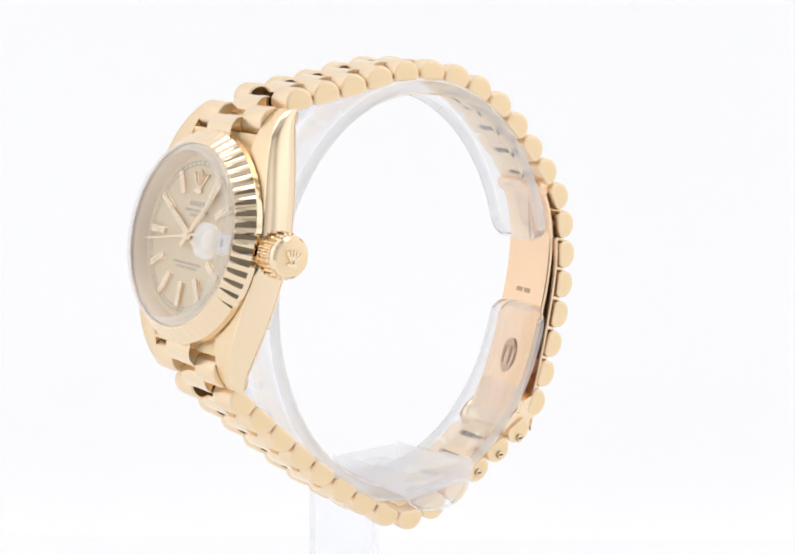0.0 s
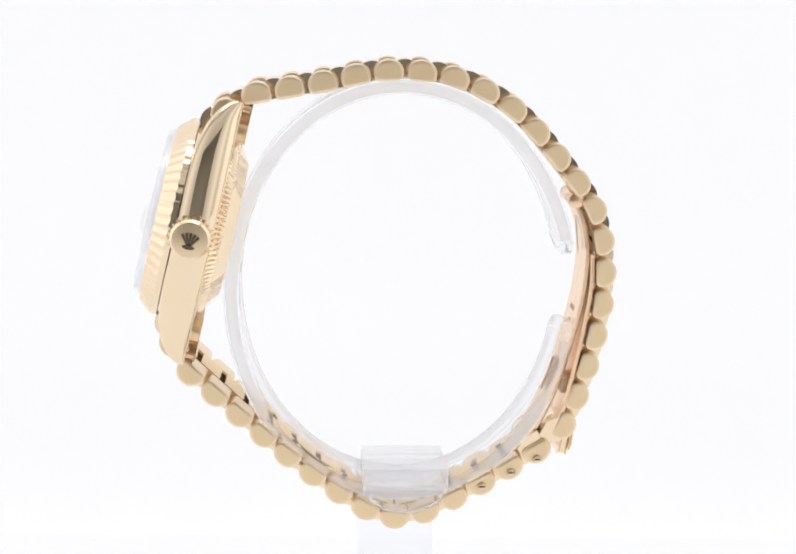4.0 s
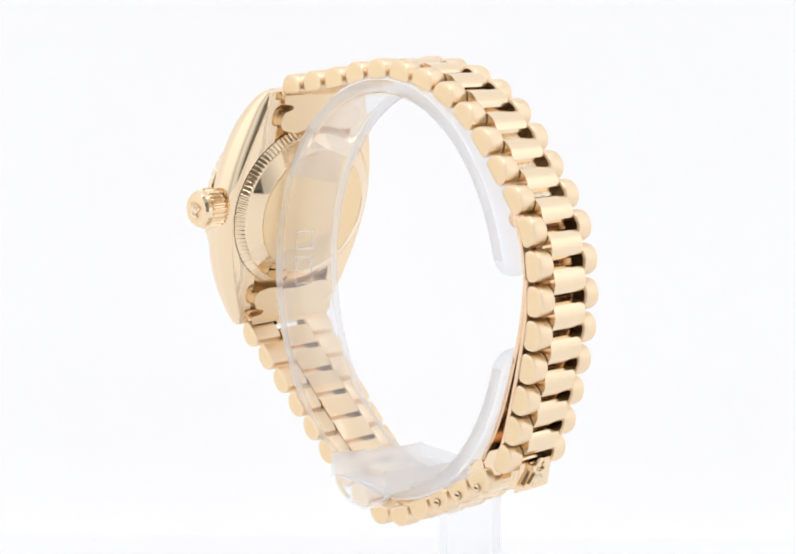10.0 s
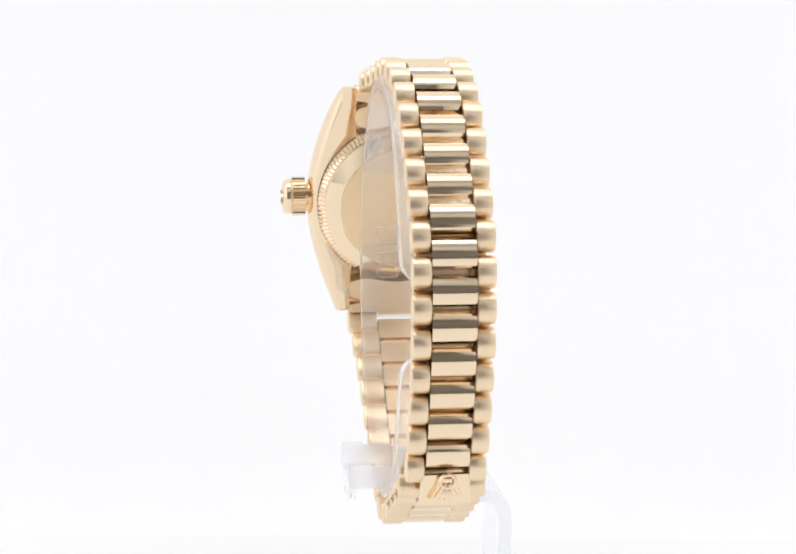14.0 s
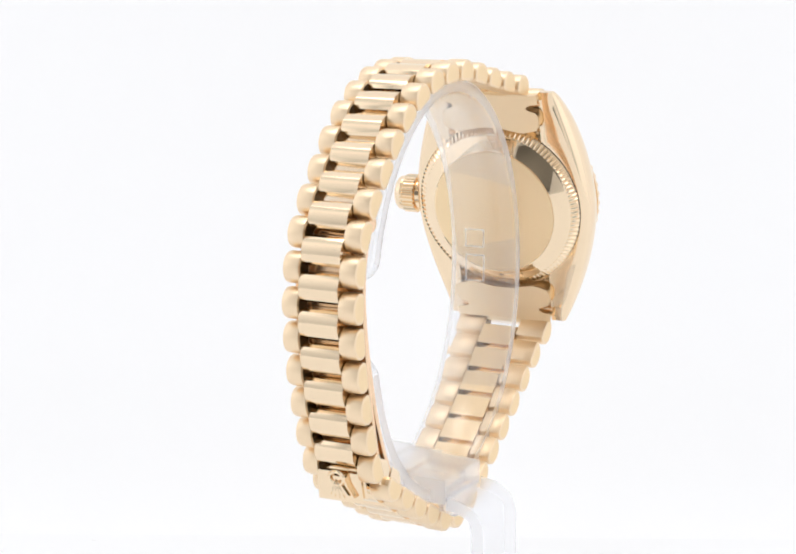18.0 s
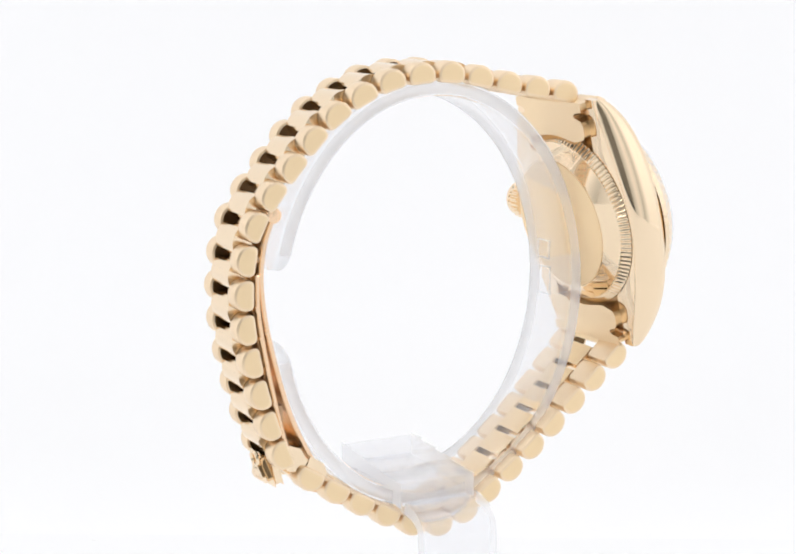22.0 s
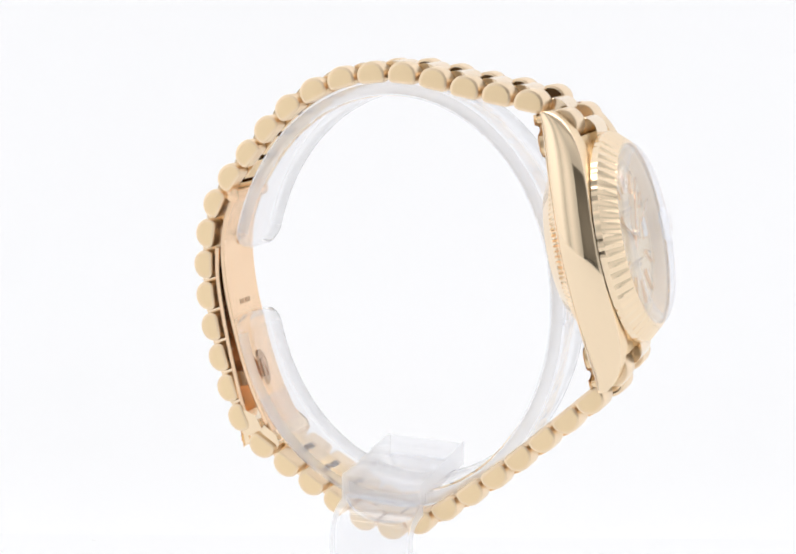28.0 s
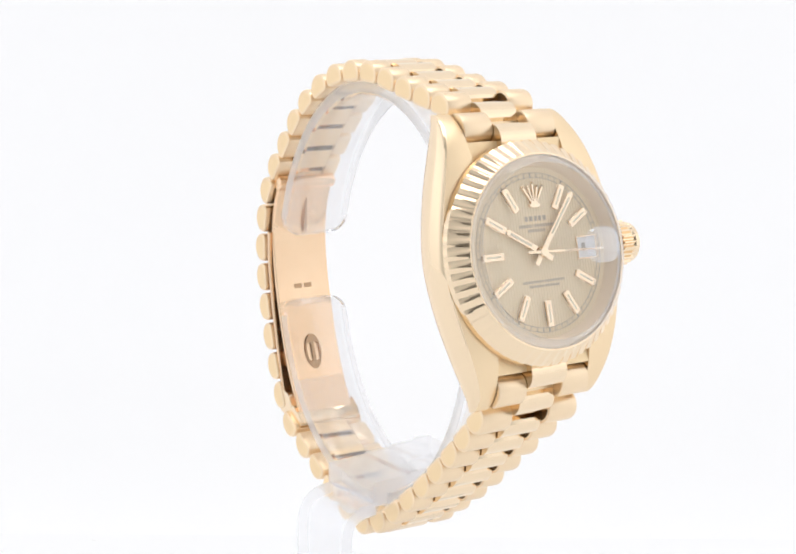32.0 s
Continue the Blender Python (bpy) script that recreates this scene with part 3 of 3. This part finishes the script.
flap = part("clasp_flap", bevel(bm, 0.15, 2), gold_polished, watch, "polished gold emblem flap of the clasp", FLAP)
bm = prism(bmesh.new(), [(-2.7, -2.9), (2.7, -2.9), (2.55, 0.5), (-2.55, 0.5)], 1, 0.05, 1.1)
part("clasp_tab", bevel(bm, 0.2, 2), gold_links, watch, "polished end tab of the clasp under the flap", FLAP)
bm = bmesh.new()
for k in range(5):
    a = radians(-32 + 16 * k)
    c, q = math.cos(a), math.sin(a)
    prism(bm, [(x * c + z * q, x * q - z * c) for x, z in ((-0.14, 0.3), (0.14, 0.3), (0.19, 2.4), (-0.19, 2.4))], 1, -0.75, -0.4)
part("flap_bars", bevel(bm, 0.06, 1), gold_polished, flap, "raised fan of bars")
bm = bmesh.new()
rings = []
for k in range(24):
    a = 2 * math.pi * k / 24
    c, q = math.cos(a), math.sin(a)
    rings.append([((0.85 + 0.24 * math.cos(t)) * c, -0.6 + 0.24 * math.sin(t), 0.2 + (0.85 + 0.24 * math.cos(t)) * q) for t in (0, 1.05, 2.09, 3.14, 4.19, 5.24)])
loft(bm, rings, close=True)
part("flap_ring", bm, gold_polished, flap, "small ring of the flap")
# mark pressed into the blade: an oval with a bar, and two short hallmark bars
MARK = pose(XC * MM, -18.92 * MM, (FZ - 51.0) * MM, 17, 0, 0)
bm = bmesh.new()
rings = []
for k in range(32):
    a = 2 * math.pi * k / 32
    c, q = math.cos(a), math.sin(a)
    inner = (0.95 * math.copysign(abs(c) ** 0.5, c), 1.25 * math.copysign(abs(q) ** 0.5, q))
    rings.append([(1.2 * c, 0.0, 2.35 * q), (1.2 * c, 0.1, 2.35 * q), (inner[0], 0.1, inner[1]), (inner[0], 0.0, inner[1])])
loft(bm, rings, close=True)
box(bm, -0.24, 0.24, 0.0, 0.1, -1.3, 1.3)
part("blade_mark", bm, engraved_gap_brown, blade, "oval mark on the blade").matrix_local = SHIFT.inverted() @ MARK
for x in (-1.2, 0.3):
    o = part("hallmark_bar", box(bmesh.new(), x, x + 1.1, 0.0, 0.06, -0.3, 0.3), engraved_gap_brown, blade, "tiny stamped hallmark")
    o.matrix_local = SHIFT.inverted() @ pose(XC * MM, -21.45 * MM, (FZ - 42.4) * MM, 12, 0, 0)
bm = prism(bmesh.new(), [(-0.2, -2.3), (0.22, -2.3), (0.3, -0.4), (0.12, 2.2), (0.0, 2.4), (-0.1, 2.2), (-0.12, -0.4)], 1, 0.0, 0.08)
part("blade_slit", bm, engraved_gap_brown, blade, "narrow dark slit by the hinge").matrix_local = SHIFT.inverted() @ pose((XC - 0.6) * MM, -21.75 * MM, (FZ - 32.9) * MM, -5, 0, 0)
# link screws on the crown side, in the removable links
for y, z in ((-16.7, 60.9), (-13.4, 62.6), (-9.8, 64.4)):
    screw = part("link_screw", rod(y, FZ - z, 0.48, 0.3, -5.22), gold_brushed, watch, "slotted screw head", SHIFT)
    part("slot", box(bmesh.new(), -5.43, -5.36, y - 0.32, y + 0.32, FZ - z - 0.1, FZ - z + 0.1), slot_brown, screw)
    bm = lathe(bmesh.new(), [(0.48, -0.02), (0.51, -0.02), (0.51, 0.03), (0.48, 0.03)], 32, ring=True)
    bmesh.ops.transform(bm, matrix=Matrix.Translation((-5.26, y, FZ - z)) @ Euler((0, radians(-90), 0)).to_matrix().to_4x4(), verts=bm.verts)
    part("seat_ring", bm, slot_brown, screw)

# ---------------------------------------------------------------- display stand
def finish(ob, axis):
    """Sawn faces that look along axis are frosted, the narrow corners between faces bend the light."""
    ob.data.materials.append(frosted)
    ob.data.materials.append(acrylic_line)
    for f in ob.data.polygons:
        big = max(abs(v) for v in f.normal)
        if abs(f.normal[axis]) > 0.97:
            f.material_index = 1
        elif min(abs(f.normal[axis]), big) > 0.12 and abs(f.normal[axis]) < 0.95:
            f.material_index = 2
    ob.visible_shadow = False
    return ob


stand = tagged(new("watch_stand"), "clear acrylic watch stand with an open cuff and bent leg", "watch stand")


def cuff_ring(a):
    y = 0.5 + 20.9 * math.cos(a)
    z = FZ - 39.7 + 25.4 * math.sin(a)
    return Vector((y, z))


rings = []
COUNT = 110
TIP = [0.0, 0.04, 0.12, 0.25, 0.4, 0.6, 0.85, 1.15, 1.5, 2.0, 2.5]
A0, A1 = radians(180 - 10.4), radians(-180 + 9.4)
for k in TIP + list(range(3, COUNT - 2)) + [COUNT - t for t in TIP[::-1]]:
    f = k / COUNT
    a = A0 + (A1 - A0) * f
    p = cuff_ring(a)
    t = (cuff_ring(a - 0.01) - cuff_ring(a + 0.01)).normalized()
    nrm = Vector((-t.y, t.x))
    end = min(f, 1 - f) * COUNT
    wd = 4.7 - 2.2 * (1 - math.sqrt(max(0.0, 1 - max(0.0, 1 - end / 2.0) ** 2)))
    th = 0.96 * (1 - 0.4 * max(0, 1 - end / 1.5) ** 2)
    sec = []
    for sx, sn in ((-1, -0.72), (-0.95, -1), (0.95, -1), (1, -0.72), (1, 0.72), (0.95, 1), (-0.95, 1), (-1, 0.72)):
        q = p + nrm * th * sn
        sec.append((sx * wd, q.x, q.y))
    rings.append(sec)
bm = loft(bmesh.new(), rings)
cuff = part("cuff", bm, acrylic, stand, "clear open plastic cuff", pose(1.2 * MM, 0, 0), angle=50)
finish(cuff, 0)

# clamp block: a stepped bar under the cuff, lower towards the leg
line = [(-7.6, FZ - 60.9), (-5.2, FZ - 60.9), (-5.0, FZ - 61.2), (-1.6, FZ - 61.3), (-1.4, FZ - 61.6), (2.4, FZ - 61.7), (2.6, FZ - 62.0), (7.8, FZ - 62.2),
        (7.8, FZ - 65.0), (4.0, FZ - 64.8), (3.8, FZ - 64.4), (-2.8, FZ - 64.0), (-3.0, FZ - 63.7), (-7.6, FZ - 63.6)]
bm = prism(bmesh.new(), line, 1, -5.2, 5.2)
o = part("clamp_block", bevel(bm, 0.16, 1, 30), block_acrylic, stand, "clear stepped clamp block under the cuff", angle=15)
finish(o, 1)
for x, top, deep in ((-7.6, 63.4, 3.0), (6.9, 65.0, 2.6)):
    bm = prism(bmesh.new(), [(4.7 * math.cos(-math.pi * k / 18), FZ - top + deep * math.sin(-math.pi * k / 18)) for k in range(19)], 0, x, x + 0.9)
    o = part("rounded_tab", bevel(bm, 0.15, 1), acrylic, stand, "rounded clear tab")
    finish(o, 2)
line = [(7.8, FZ - 65.2), (9.6, FZ - 65.5), (11.2, FZ - 66.3), (12.0, FZ - 68.0), (12.1, FZ - 72.0), (12.1, FZ - 84.0), (12.1, FZ - 84.2)]
rings = []
for p, t in spline(line, 36):
    nrm = Vector((-t[1], t[0])) * 0.9
    a, c = p + nrm, p - nrm
    rings.append([(a.x, -4.6, a.y), (a.x, 5.6, a.y), (c.x, 5.6, c.y), (c.x, -4.6, c.y)])
bm = loft(bmesh.new(), rings)
o = part("leg", bevel(bm, 0.2, 1, 60), acrylic, stand, "bent clear leg")
finish(o, 1)
# two small square marks moulded into the cuff behind the case
for z, tall in ((36.1, 1.25), (40.2, 1.85)):
    y = 0.5 + 20.9 * math.sqrt(1 - ((39.7 - z) / 25.4) ** 2) - 0.86
    bm = bmesh.new()
    for x0, x1, z0, z1 in ((-1.4, -1.2, -tall, tall), (1.2, 1.4, -tall, tall), (-1.2, 1.2, -tall, 0.2 - tall), (-1.2, 1.2, tall - 0.2, tall)):
        box(bm, x0, x1, -0.1, 0.1, z0, z1)
    o = part("moulded_mark", bm, faint_mark, cuff, "square mark moulded in the cuff")
    o.matrix_local = pose(-1.2 * MM, y * MM, (FZ - z) * MM)
    o.visible_shadow = False
bm = box(bmesh.new(), -14, 13, -12, 12, 0.0, 1.2)
bevel(bm, 0.2, 1)
o = part("foot_plate", bm, acrylic, stand, "clear foot plate")
o.visible_shadow = False


# ---------------------------------------------------------------- what turns
def motions():
    turn = [(k * 0.5, pose(0, 0, 0, 0, 0, SPIN * (k * 0.5 - ZERO)) @ pose(0.2 * MM, 0.15 * MM, 0)) for k in range(65)]
    walk(watch, turn)
    walk(stand, turn)
    walk(second_pointer, [(k * 1.0, CASE @ pose(0, 0, 0, 0, 0, -(92.5 + 6.0 * (k - 32)))) for k in range(33)])
    walk(minute_pointer, [(k * 4.0, CASE @ pose(0, 0, 0, 0, 0, -(40.0 + 0.1 * (4 * k - 32)))) for k in range(9)])


motions()
